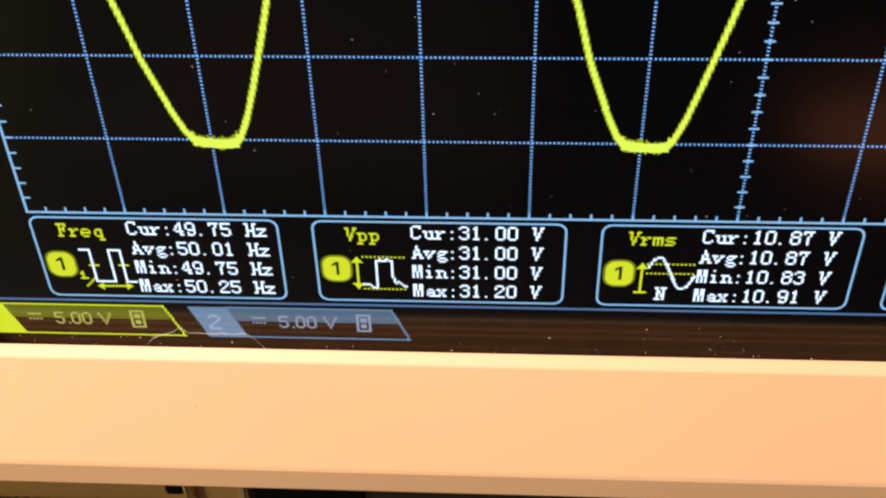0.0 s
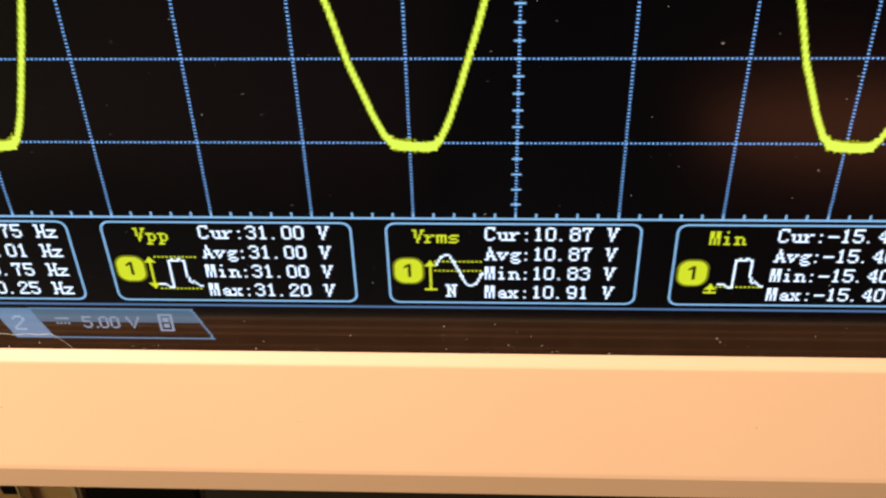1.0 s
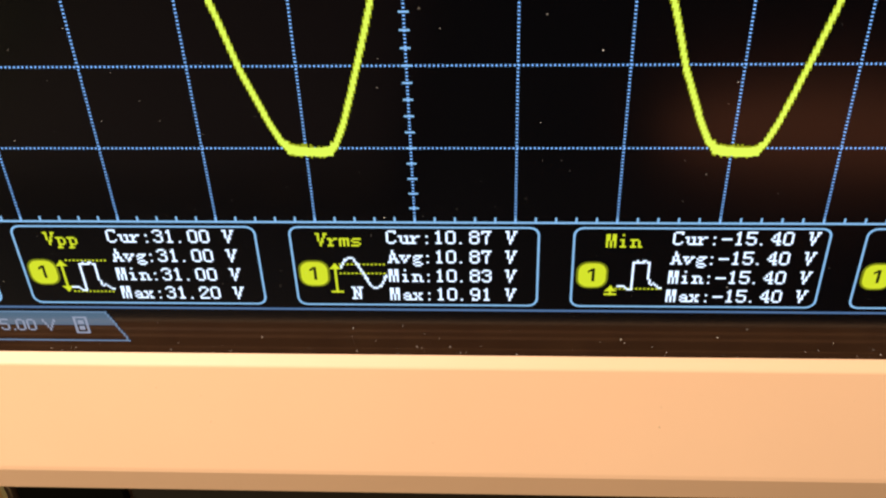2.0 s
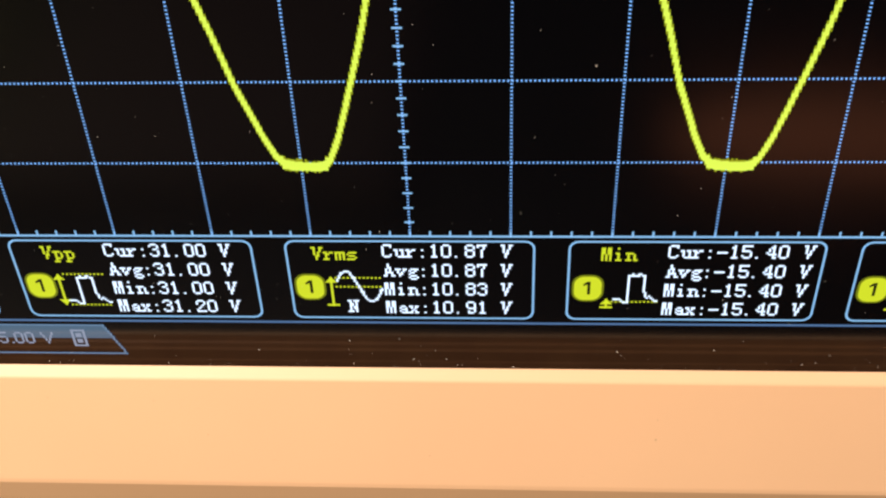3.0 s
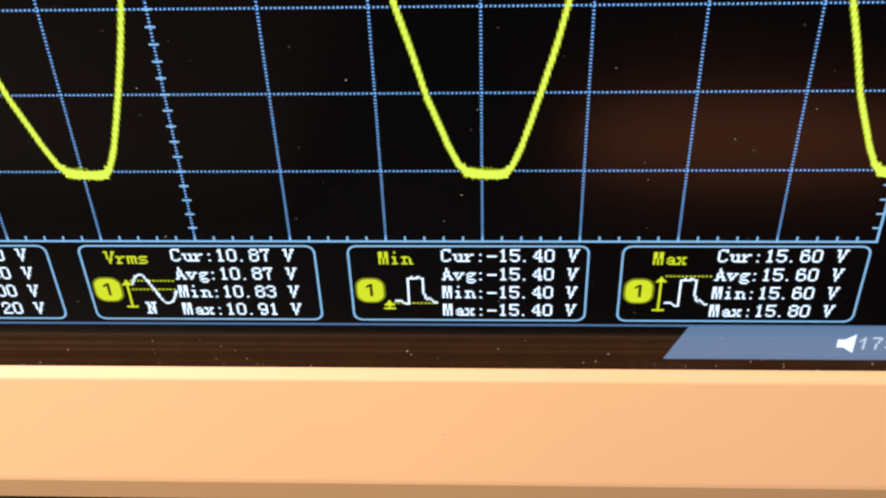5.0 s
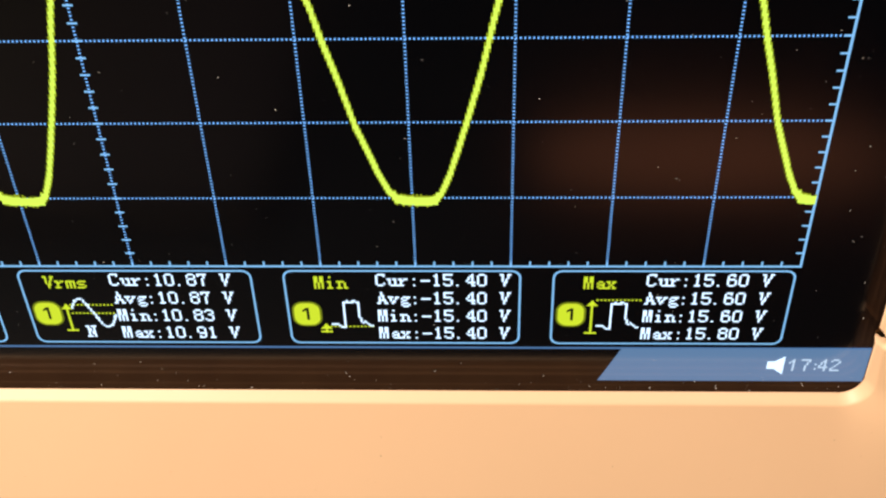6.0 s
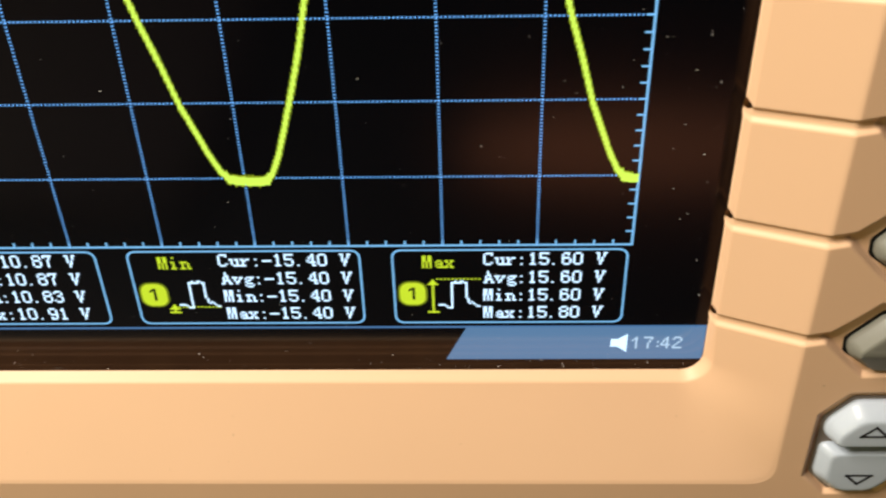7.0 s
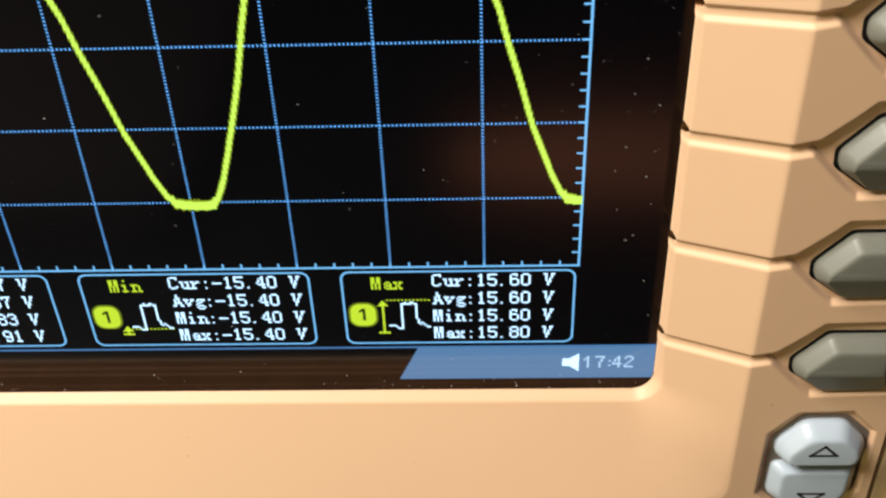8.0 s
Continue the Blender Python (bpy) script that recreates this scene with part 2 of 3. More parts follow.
def round_corners(x0, x1, z0, z1, r, n=4):
    pts = []
    for cx, cz, a in ((x1 - r, z1 - r, 0), (x0 + r, z1 - r, 90), (x0 + r, z0 + r, 180), (x1 - r, z0 + r, 270)):
        for i in range(n + 1):
            b = radians(a + 90 * i / n)
            pts.append((cx + r * math.cos(b), cz + r * math.sin(b)))
    return pts


# ---- the oscilloscope ----
scope = tagged(new("oscilloscope"), label="peach-coloured bench oscilloscope with a lit display", category="oscilloscope")

OPEN_X, OPEN_LOW, OPEN_HIGH = 75.8, -15.2, 71.0
RIDGE_X, EDGE_LOW, EDGE_HIGH = 84.0, -26.9, 83.0
PITCH = 12.15


def soft_step(a, b, v):
    t = np.clip((v - a) / (b - a), 0, 1)
    return t * t * (3 - 2 * t)


def round_rect(x, z, cx, cz, hx, hz, r):
    qx, qz = np.abs(x - cx) - hx + r, np.abs(z - cz) - hz + r
    return np.hypot(np.maximum(qx, 0), np.maximum(qz, 0)) + np.minimum(np.maximum(qx, qz), 0) - r


def soft_min(a, b, k):
    h = np.clip(0.5 + 0.5 * (b - a) / k, 0, 1)
    return b * (1 - h) + a * h - k * h * (1 - h)


def plain_opening(x, z):
    """Distance outside the display opening."""
    return round_rect(x, z, 0, (OPEN_LOW + OPEN_HIGH) / 2, OPEN_X, (OPEN_HIGH - OPEN_LOW) / 2, 2.4)


def opening(x, z):
    """The same, with a small bite out of the edge at each slot."""
    out = plain_opening(x, z)
    for k in range(4):
        bite = np.hypot(x - OPEN_X + 0.05, (z - (-6.6 + PITCH * k) - 0.05) * 0.8) - 0.5
        out = soft_min(out, bite, 0.12)
    return out


def front_height(x, z):
    """How far the moulded front stands out from the display, in mm."""
    inner = plain_opening(x, z)
    outer = -soft_min(RIDGE_X - np.abs(x), soft_min(z - EDGE_LOW, EDGE_HIGH - z, 1.0), 2.8)
    near, far = np.maximum(inner, 0), np.maximum(-outer, 0)
    face = 3.3 + 5.05 * (near / (near + far + 1e-6) + np.maximum(outer, 0) * 0.3)
    side = 8.35 - 0.03 * np.maximum(outer, -4)
    p = soft_min(face, side, 0.2)
    # rolled lip round the display
    roll = 0.85 - 0.3 * soft_step(-14.0, -7.0, z)
    p = p - 0.9 * (1 - soft_step(-0.1, roll, inner))
    # slots between the soft-key blocks: a sharp upper edge, a flat floor and a rounded lower edge
    for k in range(4):
        d = z - (-6.6 + PITCH * k + (x - 75.5) * 0.17)
        g = np.where(d > -0.5, 1 - soft_step(-0.32, 0.14, d), soft_step(-1.5, -0.95, d))
        reach = 1 - soft_step(87.6, 88.4, x)
        p = p - 0.46 * g * reach * (x > 70)
    # pointed pockets of the soft keys
    for k in range(4):
        d = np.abs(z - (-6.05 + PITCH * k + 0.5 * (1 - soft_step(85, 90, x))))
        s = np.maximum(np.maximum(d - 4.85, (d - 0.45 - (x - 85.9) * 0.95) / 1.38), x - 98.9)
        p = p + (np.minimum(p, 7.45) - p) * (1 - soft_step(-0.42, 0.12, s))
    # pocket of the two arrow keys
    dx, dz = np.abs(x - 92.8), np.abs(z + 21.05)
    s = np.maximum(np.maximum(dx - 5.6, dz - 7.8), (dx / 3 + dz / 3.3 - 3.3) * 2.2)
    p = p + (np.minimum(p, 7.45) - p) * (1 - soft_step(-0.42, 0.12, s))
    # the frame ends under its lower edge
    return p - 14 * soft_step(30.0, 30.3, -z) * (1 - soft_step(86, 88, x))


def steps(*runs):
    out = []
    for a, b, n in runs:
        out += list(np.linspace(a, b, n, endpoint=False))
    return np.array(out + [runs[-1][1]])


def moulded_front():
    xs = steps((-95, -86, 18), (-86, -72, 60), (-72, 72, 60), (72, 77.5, 55), (77.5, 83, 36), (83, 99.5, 110))
    zs = steps((-34, -26, 80), (-26, -18.5, 40), (-18.5, -11.5, 70), (-11.5, 34, 325), (34, 88, 110))
    gx, gz = np.meshgrid(xs, zs, indexing="ij")
    inner, e = opening(gx, gz), 1e-3
    # the rows next to the opening close up on its rounded edge
    sx, sz = (opening(gx + e, gz) - inner) / e, (opening(gx, gz + e) - inner) / e
    near = (inner < 0.03) & (inner > -0.13)
    gx, gz = np.where(near, gx - sx * inner, gx), np.where(near, gz - sz * inner, gz)
    gone = inner <= -0.13
    p = front_height(gx, gz)
    verts = np.stack([gx, -p, gz], -1).reshape(-1, 3).tolist()
    n, m = len(zs), len(xs)
    i, j = np.meshgrid(np.arange(m - 1), np.arange(n - 1), indexing="ij")
    keep = ~(gone[:-1, :-1] | gone[1:, :-1] | gone[:-1, 1:] | gone[1:, 1:])
    i, j = i[keep], j[keep]
    faces = np.stack([i * n + j, (i + 1) * n + j, (i + 1) * n + j + 1, i * n + j + 1], -1).tolist()
    return part("front_bezel", verts, faces, BEZEL, scope, "peach plastic frame with rounded lip and slotted key blocks", smooth=True)


def fine_loop(points, step=0.35):
    out = []
    for (ax, az), (bx, bz) in zip(points, points[1:] + points[:1]):
        n = max(1, math.ceil(math.hypot(bx - ax, bz - az) / step))
        out += [(ax + (bx - ax) * k / n, az + (bz - az) * k / n) for k in range(n)]
    return out


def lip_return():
    """The stepped underside of the lip, turned back towards the display; steps and colour shape its reflection there.
    """
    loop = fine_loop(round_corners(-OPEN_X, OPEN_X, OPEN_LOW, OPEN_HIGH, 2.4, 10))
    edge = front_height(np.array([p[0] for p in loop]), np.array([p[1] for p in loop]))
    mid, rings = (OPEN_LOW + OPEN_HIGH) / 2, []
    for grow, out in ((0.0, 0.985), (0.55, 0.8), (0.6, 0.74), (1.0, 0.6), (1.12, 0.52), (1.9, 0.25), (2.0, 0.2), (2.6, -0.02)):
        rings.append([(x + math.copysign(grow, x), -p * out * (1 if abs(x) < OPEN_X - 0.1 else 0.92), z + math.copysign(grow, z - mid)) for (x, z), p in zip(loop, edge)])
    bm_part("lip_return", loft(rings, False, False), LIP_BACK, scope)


moulded_front()
lip_return()
bm_part("case", box_bm(-94, 219, 6, 122, -76, 87, 4, 3), CASE, scope, "beige plastic case")
bm_part("control_panel", box_bm(99.75, 218, -7.8, 6.2, -76, 87, 0.5), CASE, scope, "olive beige control panel")
bm_part("side_panel", box_bm(88.2, 99.5, -7.8, 6.2, -76, -33.8, 0.4), BEZEL, scope)
for fx in (-80, 200):
    for fy in (12, 108):
        bm_part("foot", box_bm(fx - 7, fx + 7, fy - 7, fy + 7, TABLE_Z, -75.5, 1), BLACK, scope)

# lower front, set back under the display frame
bm_part("lower_panel", box_bm(-94, 88.2, 2.6, 6.2, -76, -29), BEZEL, scope)
bm_part("rib", box_bm(-53.0, -51.8, 0.6, 2.7, -75, -31, 0.35), PALE, scope)
bm_part("rib", box_bm(-59.6, -58.9, 0.6, 2.7, -75, -31, 0.3), PALE, scope)
bm_part("power_key", box_bm(-86, -60.8, 0.9, 2.7, -62, -46.3, 0.8), CASE, scope, "pale key beside a dark slot")
bm_part("slot", box_bm(-62.4, -60.0, 1.9, 2.9, -44.4, -40, 0.3), BLACK, scope)
usb = bm_part("usb_port", box_bm(-51.3, -37.8, 1.4, 2.8, -52, -34, 0.2), BLACK, scope, "black usb socket")
bm_part("tongue", box_bm(-49.2, -39, 0.9, 1.3, -46.8, -44.8), DARK, usb)
bm_part("dark_insert", box_bm(-37.3, 80, 2.2, 2.8, -74, -30, 0.2), DARK, scope)


# ---- keys ----
def inset(outline, grow, weight=None):
    """The outline moved out (or in) along its own edges; weight gives an edge's share, by its middle."""
    n, out = len(outline), []
    for i in range(n):
        a, b, c = (Vector(outline[(i + k) % n]) for k in (-1, 0, 1))
        n1, n2 = (Vector(((q - p).y, -(q - p).x)).normalized() for p, q in ((a, b), (b, c)))
        d1, d2 = (grow * (weight((p + q) / 2) if weight else 1) for p, q in ((a, b), (b, c)))
        det = n1.x * n2.y - n1.y * n2.x
        out.append((b.x + (d1 * n2.y - d2 * n1.y) / det, b.y + (n1.x * d2 - n2.x * d1) / det))
    return out


def rounded(outline, r, y, n=4):
    """The outline at the depth y, with its corners cut to arcs."""
    out, count = [], len(outline)
    for i in range(count):
        a, b, c = (Vector(outline[(i + k) % count]) for k in (-1, 0, 1))
        cut = min(r, (a - b).length * 0.45, (c - b).length * 0.45)
        p, q = b + (a - b).normalized() * cut, b + (c - b).normalized() * cut
        for k in range(n + 1):
            t = k / n
            m = p * (1 - t) ** 2 + b * 2 * t * (1 - t) + q * t * t
            out.append((m.x, y, m.y))
    return out


def key(name, outline, mat, label, top=9.55, shoulder=8.3, slope=1.0, r=0.55, weight=None, under=None):
    """A moulded key: straight sides, a rounded sloping shoulder and a flat face; under = (foot, brow) cuts a slope below."""
    rise = top - shoulder
    profile = [(0, 6.2), (0, shoulder - 0.25), (-0.03, shoulder - 0.08), (-0.12, shoulder + 0.1), (-slope * 0.55, shoulder + rise * 0.55), (-slope * 0.86, top - 0.17), (-slope * 1.02, top - 0.06), (-slope * 1.2, top - 0.015), (-slope * 1.4, top)]
    bm = loft([rounded(inset(outline, g, weight), r, -y) for g, y in profile])
    if under:
        foot, brow = under
        tilt = math.atan2(top - shoulder + 0.1, brow - foot)
        for share, back in ((1.0, 0.0), (0.72, 0.035), (0.42, 0.06), (0.16, 0.055)):
            n = Vector((0, -math.cos(tilt * share), -math.sin(tilt * share)))
            at = Vector((0, -top, brow)) - n * back
            cut = bmesh.ops.bisect_plane(bm, geom=list(bm.verts) + list(bm.edges) + list(bm.faces), plane_co=at, plane_no=n, clear_outer=True)
            bmesh.ops.holes_fill(bm, edges=[e for e in cut["geom_cut"] if isinstance(e, bmesh.types.BMEdge)])
        bmesh.ops.recalc_face_normals(bm, faces=bm.faces)
        bmesh.ops.split_edges(bm, edges=[e for e in bm.edges if len(e.link_faces) == 2 and e.calc_face_angle(0) > 0.25])
    return bm_part(name, bm, mat, scope, label, smooth=True)


def gap(outline, grow, parent, mat, y=-7.53):
    return bm_part("gap", loft([rounded(inset(outline, grow), 0.4, -6.0), rounded(inset(outline, grow), 0.4, y)]), mat, parent)


SOFT = [(88.4, -1.3), (88.3, 0.2), (91.3, 3.45), (97.8, 3.45), (97.8, -3.7), (91.5, -3.7)]
SOFT.reverse()
for k in range(4):
    o = [(x, z - 6.3 + PITCH * k) for x, z in SOFT]
    mid = -6.3 + PITCH * k
    ob = key("soft_key", o, KEY_GREY, "grey rubber soft key with a pointed end", under=(mid - 3.6, mid - 0.5))
    gap(o, 0.34, ob, BLACK)
UP = [(88.3, -19.6), (88.3, -17.5), (90.8, -14.6), (95.0, -14.6), (97.5, -17.3), (97.5, -19.6)]
DOWN = [(97.5, -21.0), (97.5, -25.6), (95.0, -28.4), (90.8, -28.4), (88.3, -25.8), (88.3, -21.0)]
UP.reverse(), DOWN.reverse()
arrow_up = key("arrow_key", UP, KEY_WHITE, "white key printed with an up triangle", top=9.95, slope=1.1, r=0.9, weight=lambda m: 0.25 if abs(m.y + 19.6) < 0.1 else 1)
arrow_down = key("arrow_key", DOWN, KEY_WHITE, "white key printed with a down triangle", top=9.1, shoulder=7.85, slope=1.1, r=0.9, weight=lambda m: 0.5 if abs(m.y + 21.0) < 0.1 else 1)
# plate round both arrow keys, coloured as the pocket's shade
gap([(88.1, -17.3), (88.1, -25.7), (90.7, -28.6), (95.2, -28.6), (97.8, -25.6), (97.8, -16.8), (95.2, -14.3), (90.7, -14.3)], 0.15, arrow_up, SHADE)


def triangle(cx, cz, flip, parent, y):
    s = Sheet()
    s.y = y
    a, b, c = (cx - 1.35, cz - 0.65 * flip), (cx + 1.35, cz - 0.65 * flip), (cx, cz + 0.7 * flip)
    s.line([a, b, c, a], 0.32)
    s.put("triangle_mark", INK, parent)


triangle(92.75, -17.1, 1, arrow_up, -9.98)
triangle(92.85, -25.4, -1, arrow_down, -9.13)


def knob(cx, cz):
    """A dark round knob in a yellow collar, by the arrow keys."""
    circle = lambda r, y, n=40: [(cx + r * math.cos(2 * math.pi * i / n), y, cz + r * math.sin(2 * math.pi * i / n)) for i in range(n)]
    ob = bm_part("knob", loft([circle(4.0, -7.0), circle(4.0, -9.0), circle(3.7, -9.4), circle(1.2, -9.5)]), KNOB, scope, "dark round knob", smooth=True)
    bm_part("collar", loft([circle(5.0, -7.0), circle(5.0, -8.6), circle(4.7, -8.9), circle(4.1, -8.8)], True, False), YELLOW, ob, "yellow collar", smooth=True)


knob(106.7, -29.4)
mark = Sheet()
mark.y = -8.02
mark.line([(102.9, -22.3), (102.9, -19.5), (106.1, -19.5), (106.1, -22.3), (102.9, -22.3)], 0.35)
mark.put("square_mark", INK, scope)

# ---- the display ----
display = bm_part("display", box_bm(-79, 79, 0, 4, -18.6, 74.4), PANEL, scope, "dark glossy display showing a yellow waveform on a blue grid")
PX, PZ = 0.1926, 0.1792
DIV, ROW = 9.63, 8.43
LEFT, RIGHT, HIGH = -7 * DIV, 7 * DIV, 8 * ROW


def graticule():
    s = Sheet()
    step = 2 * PZ
    for k in range(-6, 7):
        n = int(HIGH / step)
        for i in range(n):
            s.rect(k * DIV - 0.11, k * DIV + 0.11, i * step, i * step + 0.84 * PZ)
    for r in range(1, 8):
        n = int((RIGHT - LEFT) / (2 * PX))
        for i in range(n):
            s.rect(LEFT + i * 2 * PX, LEFT + i * 2 * PX + 0.88 * PX, r * ROW - 0.1, r * ROW + 0.1)
    return s.put("graticule", L_GRID, display, "dotted blue grid lines")


def scale_ticks():
    s = Sheet()
    s.line([(LEFT, 0), (RIGHT, 0), (RIGHT, HIGH), (LEFT, HIGH), (LEFT, 0)], 0.24)
    for i in range(1, 70):
        x = LEFT + i * DIV / 5
        s.rect(x - 0.1, x + 0.1, 0, 0.62)
        s.rect(x - 0.1, x + 0.1, 4 * ROW - 0.4, 4 * ROW + 0.4)
    for i in range(1, 40):
        z = i * ROW / 5
        s.rect(-0.45, 0.45, z - 0.1, z + 0.1)
        s.rect(LEFT, LEFT + 0.75, z - 0.1, z + 0.1)
        s.rect(RIGHT - 0.75, RIGHT, z - 0.1, z + 0.1)
    return s.put("scale_border", L_FRAME, display, "pale blue scale ticks and border")


# one half wave, from a trough's middle: offset along and height
WAVE_X = [-10.3, -8.45, -7.72, -6.6, -5.4, -3.5, -2.65, -2.0, -1.0, 0, 1.0, 1.9, 2.4, 3.2, 4.1, 5.5, 6.35, 7.4, 8.96]
WAVE_Z = [33.72, 28.2, 25.2, 21.3, 16.6, 11.2, 9.3, 8.35, 8.1, 8.05, 8.0, 8.15, 8.9, 10.9, 13.9, 19.0, 22.3, 27.3, 33.72]
PERIOD, TROUGH = 4 * DIV, -9.2


def level(x):
    d = (x - TROUGH + 10.3) % PERIOD - 10.3
    if d <= 8.96:
        return float(np.interp(d, WAVE_X, WAVE_Z))
    return 8 * ROW - float(np.interp(d - PERIOD / 2, WAVE_X, WAVE_Z))


def waveform():
    s, faint = Sheet(2), Sheet(2)
    n = round((RIGHT - LEFT) / PX)
    rng = random.Random(4)
    for i in range(n):
        x0 = LEFT + i * PX
        ends = [level(x0 - 0.4 * PX), level(x0), level(x0 + PX), level(x0 + 1.4 * PX)]
        lo, hi = min(ends) - 0.24, max(ends) + 0.24
        flat = max(ends) - min(ends) < 0.4
        if flat:
            lo, hi = lo - 0.25, hi + 0.25
        lo, hi = round(2 * (lo + rng.choice((0, 0, 0.04))) / PZ) * PZ / 2, round(2 * hi / PZ) * PZ / 2
        s.rect(x0, x0 + PX, lo, hi)
        if flat:
            faint.rect(x0, x0 + PX, hi, hi + PZ * rng.choice((0, 1, 1, 2)))
            faint.rect(x0, x0 + PX, lo - PZ * rng.choice((0, 0, 1)), lo)
        else:
            more = 0.22 * (max(ends) - min(ends))
            faint.rect(x0, x0 + PX, hi, hi + more)
            faint.rect(x0, x0 + PX, lo - more, lo)
    s.put("waveform", L_TRACE, display, "bright yellow clipped sine trace")
    tagged(faint.put("waveform_fringe", L_TRACE_DIM, display), kind="stuff")


PULSE = [(7.35, -8.05), (8.0, -8.05), (8.25, -8.35), (8.75, -8.35), (8.75, -5.0), (9.0, -4.75), (9.3, -5.0), (9.7, -4.8), (10.2, -4.9), (10.35, -7.4), (10.7, -7.8), (10.9, -7.5), (11.3, -8.1), (11.6, -8.2)]


def measure_box(i, title, rows, icon):
    x = -67.5 + 27.6 * i
    group = Sheet()
    pts = round_corners(x, x + 24.2, -10.45, -0.6, 0.9)
    group.line(pts + pts[:1], 0.21)
    holder = group.put("readout_box", L_FRAME, display, "pale blue rounded readout frame")
    t = Sheet(2)
    write(t, title, x + 4.8 - len(title) * 3 * DOT_X, -1.3)
    t.put("title", L_YELLOW, display)
    for k, row in enumerate(rows):
        s = Sheet(2)
        write(s, row, x + 9.42, -0.96 - 2.41 * k)
        s.put("readout_text", L_TEXT, display)
    rim = Sheet()
    rim.shape(round_corners(x + 0.38, x + 3.52, -8.1, -4.7, 1.2, 5))
    rim.put("badge_rim", L_RIM, display)
    b = Sheet(2)
    b.shape(round_corners(x + 0.6, x + 3.3, -7.9, -4.9, 1.0, 5))
    b.put("channel_badge", L_YELLOW, display, "yellow badge with a dark numeral one")
    one = Sheet(3)
    one.rect(x + 1.9, x + 2.2, -7.15, -5.5)
    one.shape([(x + 1.9, -5.5), (x + 1.5, -5.82), (x + 1.5, -6.08), (x + 1.9, -5.85)])
    one.put("numeral", L_BLACK, display)
    y, w = Sheet(2), Sheet(3)
    icon(y, w, x)
    y.put("icon_line", L_YELLOW, display)
    w.put("icon_wave", L_TEXT, display)
    return holder


def arrow(s, x, z0, z1, up=True, down=True):
    s.line([(x, z0), (x, z1)], 0.24)
    if up:
        s.shape([(x - 0.62, z1 - 0.6), (x + 0.62, z1 - 0.6), (x, z1 + 0.12)])
    if down:
        s.shape([(x - 0.62, z0 + 0.6), (x + 0.62, z0 + 0.6), (x, z0 - 0.12)])
    else:
        s.rect(x - 0.62, x + 0.62, z0 - 0.1, z0 + 0.14)


def icon_freq(y, w, x):
    stroke(w, [(x + 4.15, -4.55), (x + 5.2, -4.55), (x + 5.2, -8.5), (x + 7.0, -8.5), (x + 7.0, -4.5), (x + 8.2, -4.5), (x + 8.2, -8.45), (x + 9.2, -8.5)])
    y.rect(x + 4.7, x + 5.75, -6.58, -6.36)
    y.rect(x + 7.7, x + 8.75, -6.52, -6.3)
    y.line([(x + 5.3, -9.15), (x + 8.4, -9.1)], 0.22)
    y.shape([(x + 5.0, -9.15), (x + 5.7, -8.65), (x + 5.7, -9.65)])
    y.shape([(x + 8.7, -9.1), (x + 8.0, -8.6), (x + 8.0, -9.6)])
    stroke(y, [(x + 3.65, -7.55), (x + 3.9, -7.35), (x + 3.9, -8.2), (x + 3.65, -8.2), (x + 4.15, -8.2)])
    stroke(y, [(x + 4.0, -9.2), (x + 4.95, -8.15)])


def icon_vpp(y, w, x):
    stroke(w, [(x + a - 2.8, b - 0.35) for a, b in PULSE])
    y.dots(x + 4.6, x + 8.9, -4.85)
    y.dots(x + 4.6, x + 8.6, -8.9)
    arrow(y, x + 4.0, -8.8, -5.0)


def icon_vrms(y, w, x):
    stroke(w, [(x + 4.75 + 4.45 * k / 24, -6.3 + 1.95 * math.sin(0.42 + 5.75 * k / 24)) for k in range(25)])
    y.dots(x + 4.6, x + 9.1, -5.17)
    y.dots(x + 4.6, x + 9.1, -6.33)
    arrow(y, x + 4.1, -8.75, -5.2, down=False)
    write(w, "N", x + 5.55, -8.05)


def icon_min(y, w, x):
    stroke(w, [(x + a - 2.8, b + 0.2) for a, b in PULSE])
    y.dots(x + 4.4, x + 8.8, -8.1)
    arrow(y, x + 3.85, -8.85, -7.85, down=False)


def icon_max(y, w, x):
    stroke(w, [(x + a - 2.6, b + 0.05) for a, b in PULSE])
    y.dots(x + 4.6, x + 9.1, -4.4)
    arrow(y, x + 4.1, -8.95, -4.6, down=False)


graticule()
scale_ticks()
waveform()
measure_box(0, "Freq", ["Cur:49.75 Hz", "Avg:50.01 Hz", "Min:49.75 Hz", "Max:50.25 Hz"], icon_freq)
measure_box(1, "Vpp", ["Cur:31.00 V", "Avg:31.00 V", "Min:31.00 V", "Max:31.20 V"], icon_vpp)
measure_box(2, "Vrms", ["Cur:10.87 V", "Avg:10.87 V", "Min:10.83 V", "Max:10.91 V"], icon_vrms)
measure_box(3, "Min", ["Cur:-15.40 V", "Avg:-15.40 V", "Min:-15.40 V", "Max:-15.40 V"], icon_min)
measure_box(4, "Max", ["Cur:15.60 V", "Avg:15.60 V", "Min:15.60 V", "Max:15.80 V"], icon_max)

divider = Sheet()
divider.rect(-77, 77, -11.25, -10.98)
divider.put("divider_line", L_LINE, display, "dim blue line under the readouts")


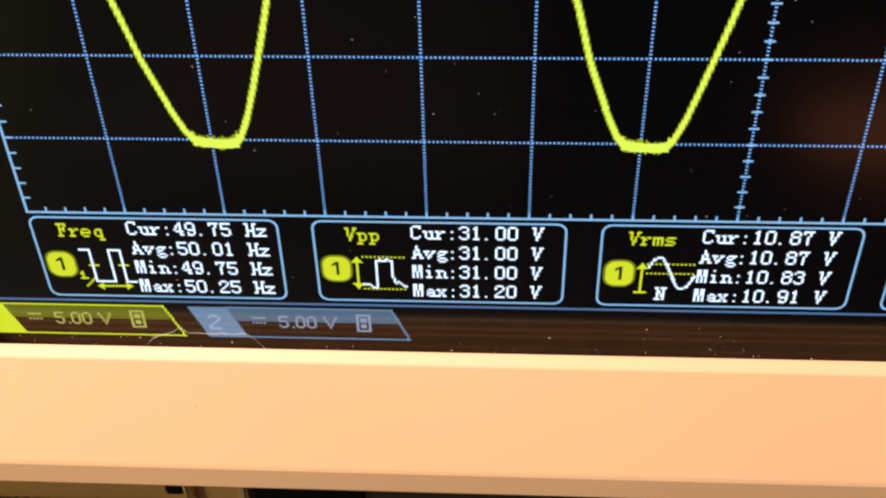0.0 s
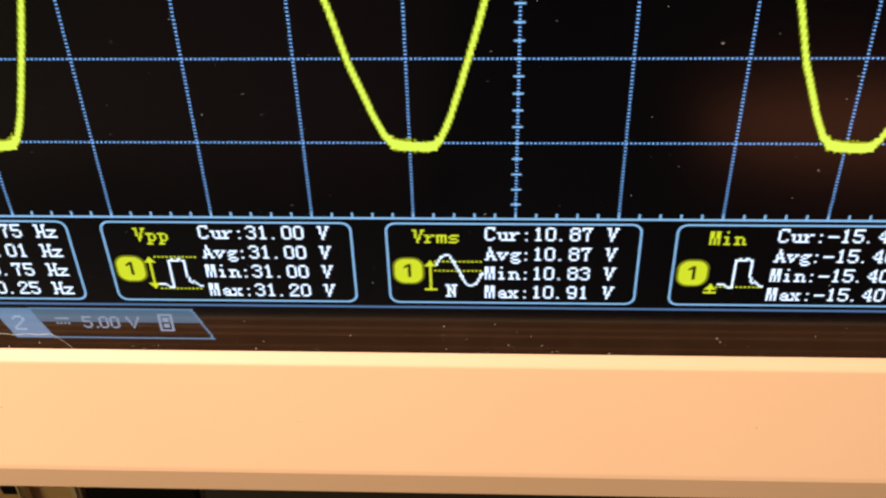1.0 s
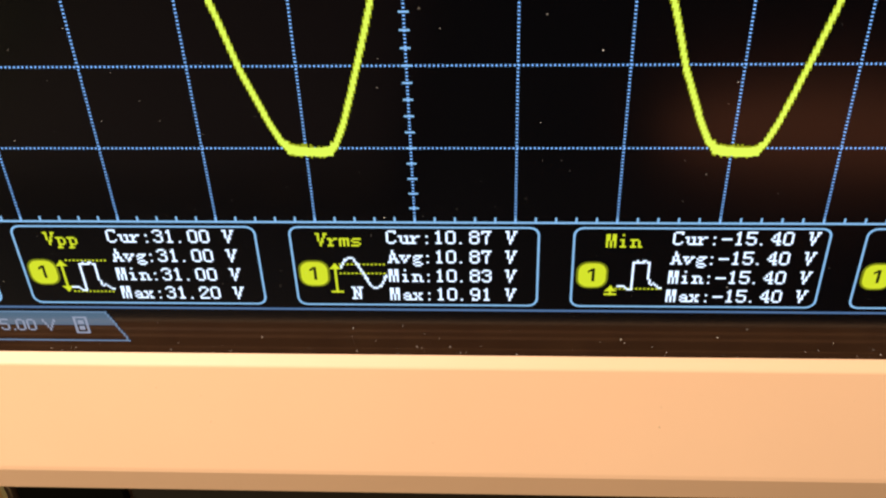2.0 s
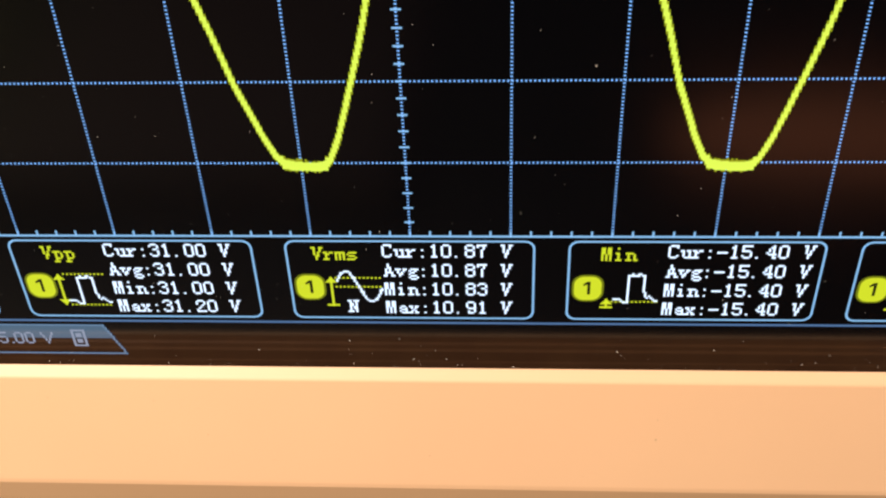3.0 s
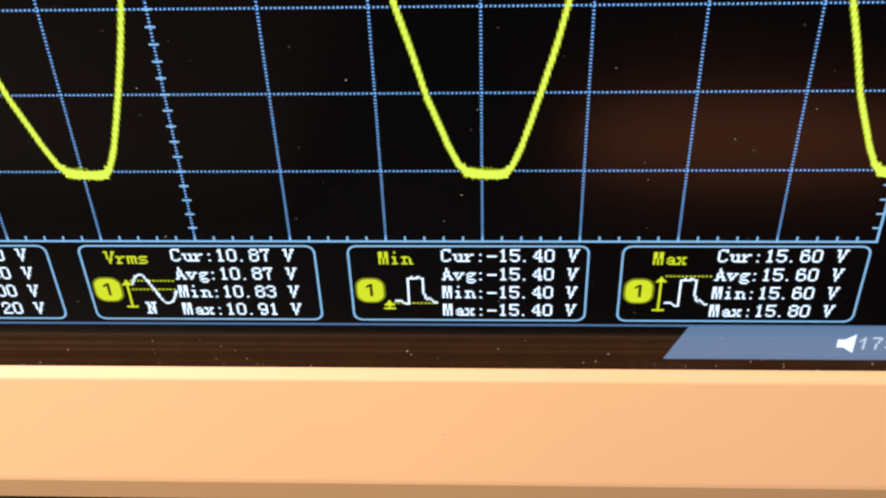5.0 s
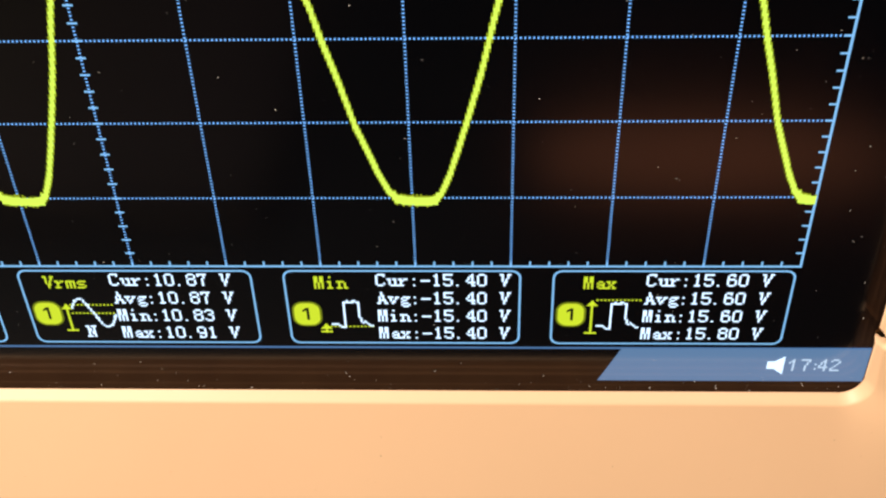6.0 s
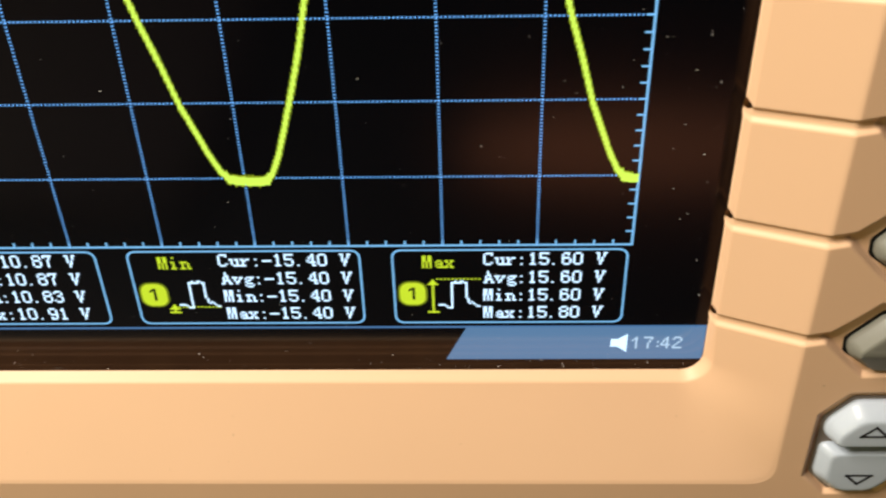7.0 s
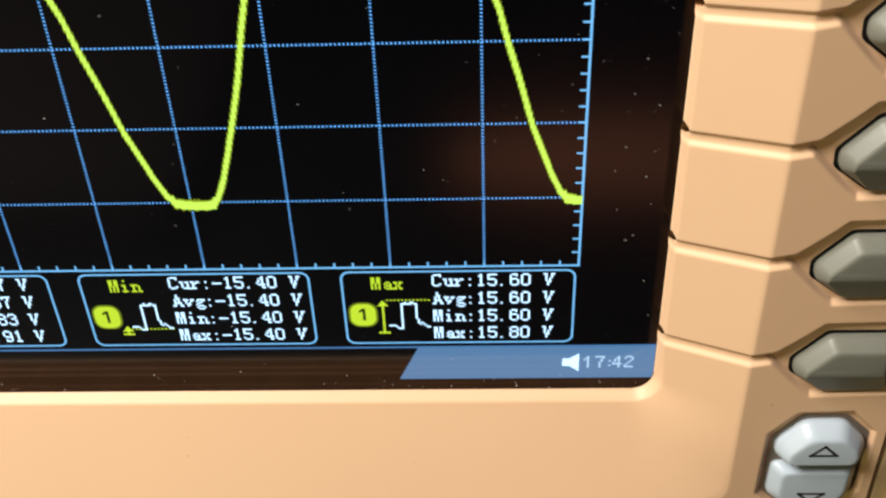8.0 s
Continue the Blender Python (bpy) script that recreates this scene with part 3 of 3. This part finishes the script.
def channel_tag(x, head, body, edge, text, label, numeral):
    """A slanted tag: filled head, dark body with a border, coupling sign, volts and a boxed letter."""
    lo, hi = -15.75, -11.75
    s = Sheet()
    s.shape([(x + 1.5, lo), (x + 5.6, lo), (x + 3.9, hi), (x - 0.2, hi)])
    h = s.put("channel_tag", head, display, label)
    s = Sheet()
    s.shape([(x + 4.55, -13.6), (x + 21.6, -13.6), (x + 20.7, hi), (x + 3.9, hi)])
    s.put("tag_fill", body, display)
    s = Sheet(2)
    s.line([(x + 3.9, hi), (x + 20.8, hi)], 0.19)
    s.line([(x + 22.5, lo), (x + 1.6, lo)], 0.19)
    stroke(s, [(x + 20.8, hi), (x + 22.5, lo)])
    s.put("tag_border", edge, display)
    s = Sheet(2)
    s.rect(x + 6.3, x + 7.75, -13.2, -12.98)
    for i in range(4):
        s.rect(x + 6.3 + 0.4 * i, x + 6.54 + 0.4 * i, -13.87, -13.65)
    write(s, "5.00", x + 9.1, -12.78, font=SANS)
    write(s, "V", x + 13.75, -12.78, font=SANS)
    for a, b, lo_z, hi_z in ((17.1, 18.6, -12.62, -12.38), (17.1, 18.6, -14.75, -14.51), (17.1, 17.36, -14.51, -12.62), (18.34, 18.6, -14.51, -12.62), (17.55, 18.15, -13.45, -12.9), (17.55, 18.15, -14.25, -13.7)):
        s.rect(x + a, x + b, lo_z, hi_z)
    s.put("tag_text", text, display)
    if numeral:
        s = Sheet(3)
        write(s, numeral, x + 1.75, -12.75, 0.25, 0.25, font=SANS)
        s.put("numeral", L_NUMERAL, display)


channel_tag(-77.1, L_YELLOW, L_OLIVE, L_YELLOW, L_PALE, "yellow channel tag reading 5.00 V", "")
channel_tag(-53.6, L_SLATE, L_SLATE_DIM, L_SLATE, L_GREY, "greyed blue channel tag reading 5.00 V", "2")

bar = Sheet()
bar.shape([(48.2, -15.9), (77, -15.9), (77, -11.15), (50.5, -11.15)])
bar.put("clock_bar", L_CLOCK, display, "slate blue status bar")
clock = Sheet(2)
write(clock, "17:42", 68.5, -12.62, 0.2, 0.215, SANS, 6.4)
clock.put("clock_text", L_CLOCK_TEXT, display)
horn = Sheet(2)
horn.shape([(66.2, -12.95), (66.2, -14.05), (66.95, -14.05), (68.0, -14.85), (68.0, -12.2), (66.95, -12.95)])
horn.put("speaker_icon", L_TEXT, display)


# ---- dust and a hair on the display ----
def dust():
    rng = random.Random(11)
    verts, faces, spots = [], [], []
    for _ in range(430):
        x = rng.uniform(-76, 76)
        z = -17.4 + abs(rng.gauss(0, 1)) * 1.3 if rng.random() < 0.3 else rng.uniform(-17, 34)
        if rng.random() < 0.15 and z > -11:
            x = rng.uniform(68, 76)
        low = z < -13
        r = rng.choice((0.025, 0.035, 0.045, 0.06)) if low and rng.random() < 0.55 else rng.choice((0.015, 0.02, 0.02, 0.025, 0.03, 0.045))
        spots.append((x, z, r))
    spots += [(16.8, 18.3, 0.075), (-2.4, 17.6, 0.055), (11.7, 11.2, 0.045), (-24.0, 13.5, 0.04), (74.0, 18.6, 0.05), (73.6, 18.0, 0.04), (75.0, -6.7, 0.08), (70.4, 11.5, 0.06), (73.4, 10.8, 0.06), (20.7, -14.9, 0.1), (30.5, -14.5, 0.08), (-7.0, -13.6, 0.08)]
    for x, z, r in spots:
        k, n = len(verts), 5
        a0, st = rng.uniform(0, 6), rng.uniform(0.5, 1.8)
        for i in range(n):
            a = a0 + 2 * math.pi * i / n
            verts.append((x + r * st * math.cos(a), -0.14, z + r * math.sin(a)))
        verts.append((x, -0.14 - r, z))
        faces += [(k + i, k + (i + 1) % n, k + n) for i in range(n)]
    ob = link_mesh("dust", verts, faces, DUST)
    tagged(ob, label="pale dust specks on the display", category="dust", kind="stuff")


def hair():
    verts, faces = [], []
    pts = []
    for t in np.linspace(0, 1, 72):
        kink = 0.75 * math.exp(-(((t - 0.32) / 0.045) ** 2)) + 0.3 * math.exp(-(((t - 0.84) / 0.07) ** 2))
        pts.append((-59.1 + 12.9 * t, -0.16 - 0.5 * t * (1 - t), -17.5 + 2.3 * (1 - abs(2 * t - 1) ** 5) + kink + 0.06 * math.sin(31 * t)))
    for x, y, z in pts:
        for a in range(4):
            verts.append((x, y + 0.021 * math.cos(a * math.pi / 2), z + 0.021 * math.sin(a * math.pi / 2)))
    for i in range(len(pts) - 1):
        for a in range(4):
            b = (a + 1) % 4
            faces.append((i * 4 + a, i * 4 + b, i * 4 + 4 + b, i * 4 + 4 + a))
    tagged(link_mesh("hair", verts, faces, DUST), label="thin curled hair stuck to the display", category="hair")


dust()
hair()


def grime():
    """Faint specks of dirt on the plastic frame."""
    rng = random.Random(5)
    verts, faces = [], []
    for x, z, r in [(24.6, -21.6, 0.13), (-53.0, -20.6, 0.1), (86.9, -12.0, 0.1)] + [(rng.uniform(-70, 82), rng.uniform(-25.5, -17.5), rng.uniform(0.03, 0.07)) for _ in range(22)]:
        y = -float(front_height(np.array(x), np.array(z))) - 0.006
        k, n, st = len(verts), 7, rng.uniform(0.7, 1.6)
        ring = [(r * st * math.cos(2 * math.pi * i / n) * rng.uniform(0.7, 1.1), r * math.sin(2 * math.pi * i / n) * rng.uniform(0.7, 1.1)) for i in range(n)]
        for dx, dz in ring + [(0.0, 0.0)]:
            verts.append((x + dx, -float(front_height(np.array(x + dx), np.array(z + dz))) - 0.006, z + dz))
        verts[-1] = (x, y - 0.02, z)
        faces += [(k + i, k + (i + 1) % n, k + n) for i in range(n)]
    tagged(link_mesh("grime", verts, faces, GRIME), label="faint brown dirt specks on the peach frame", category="dirt", kind="stuff")


grime()
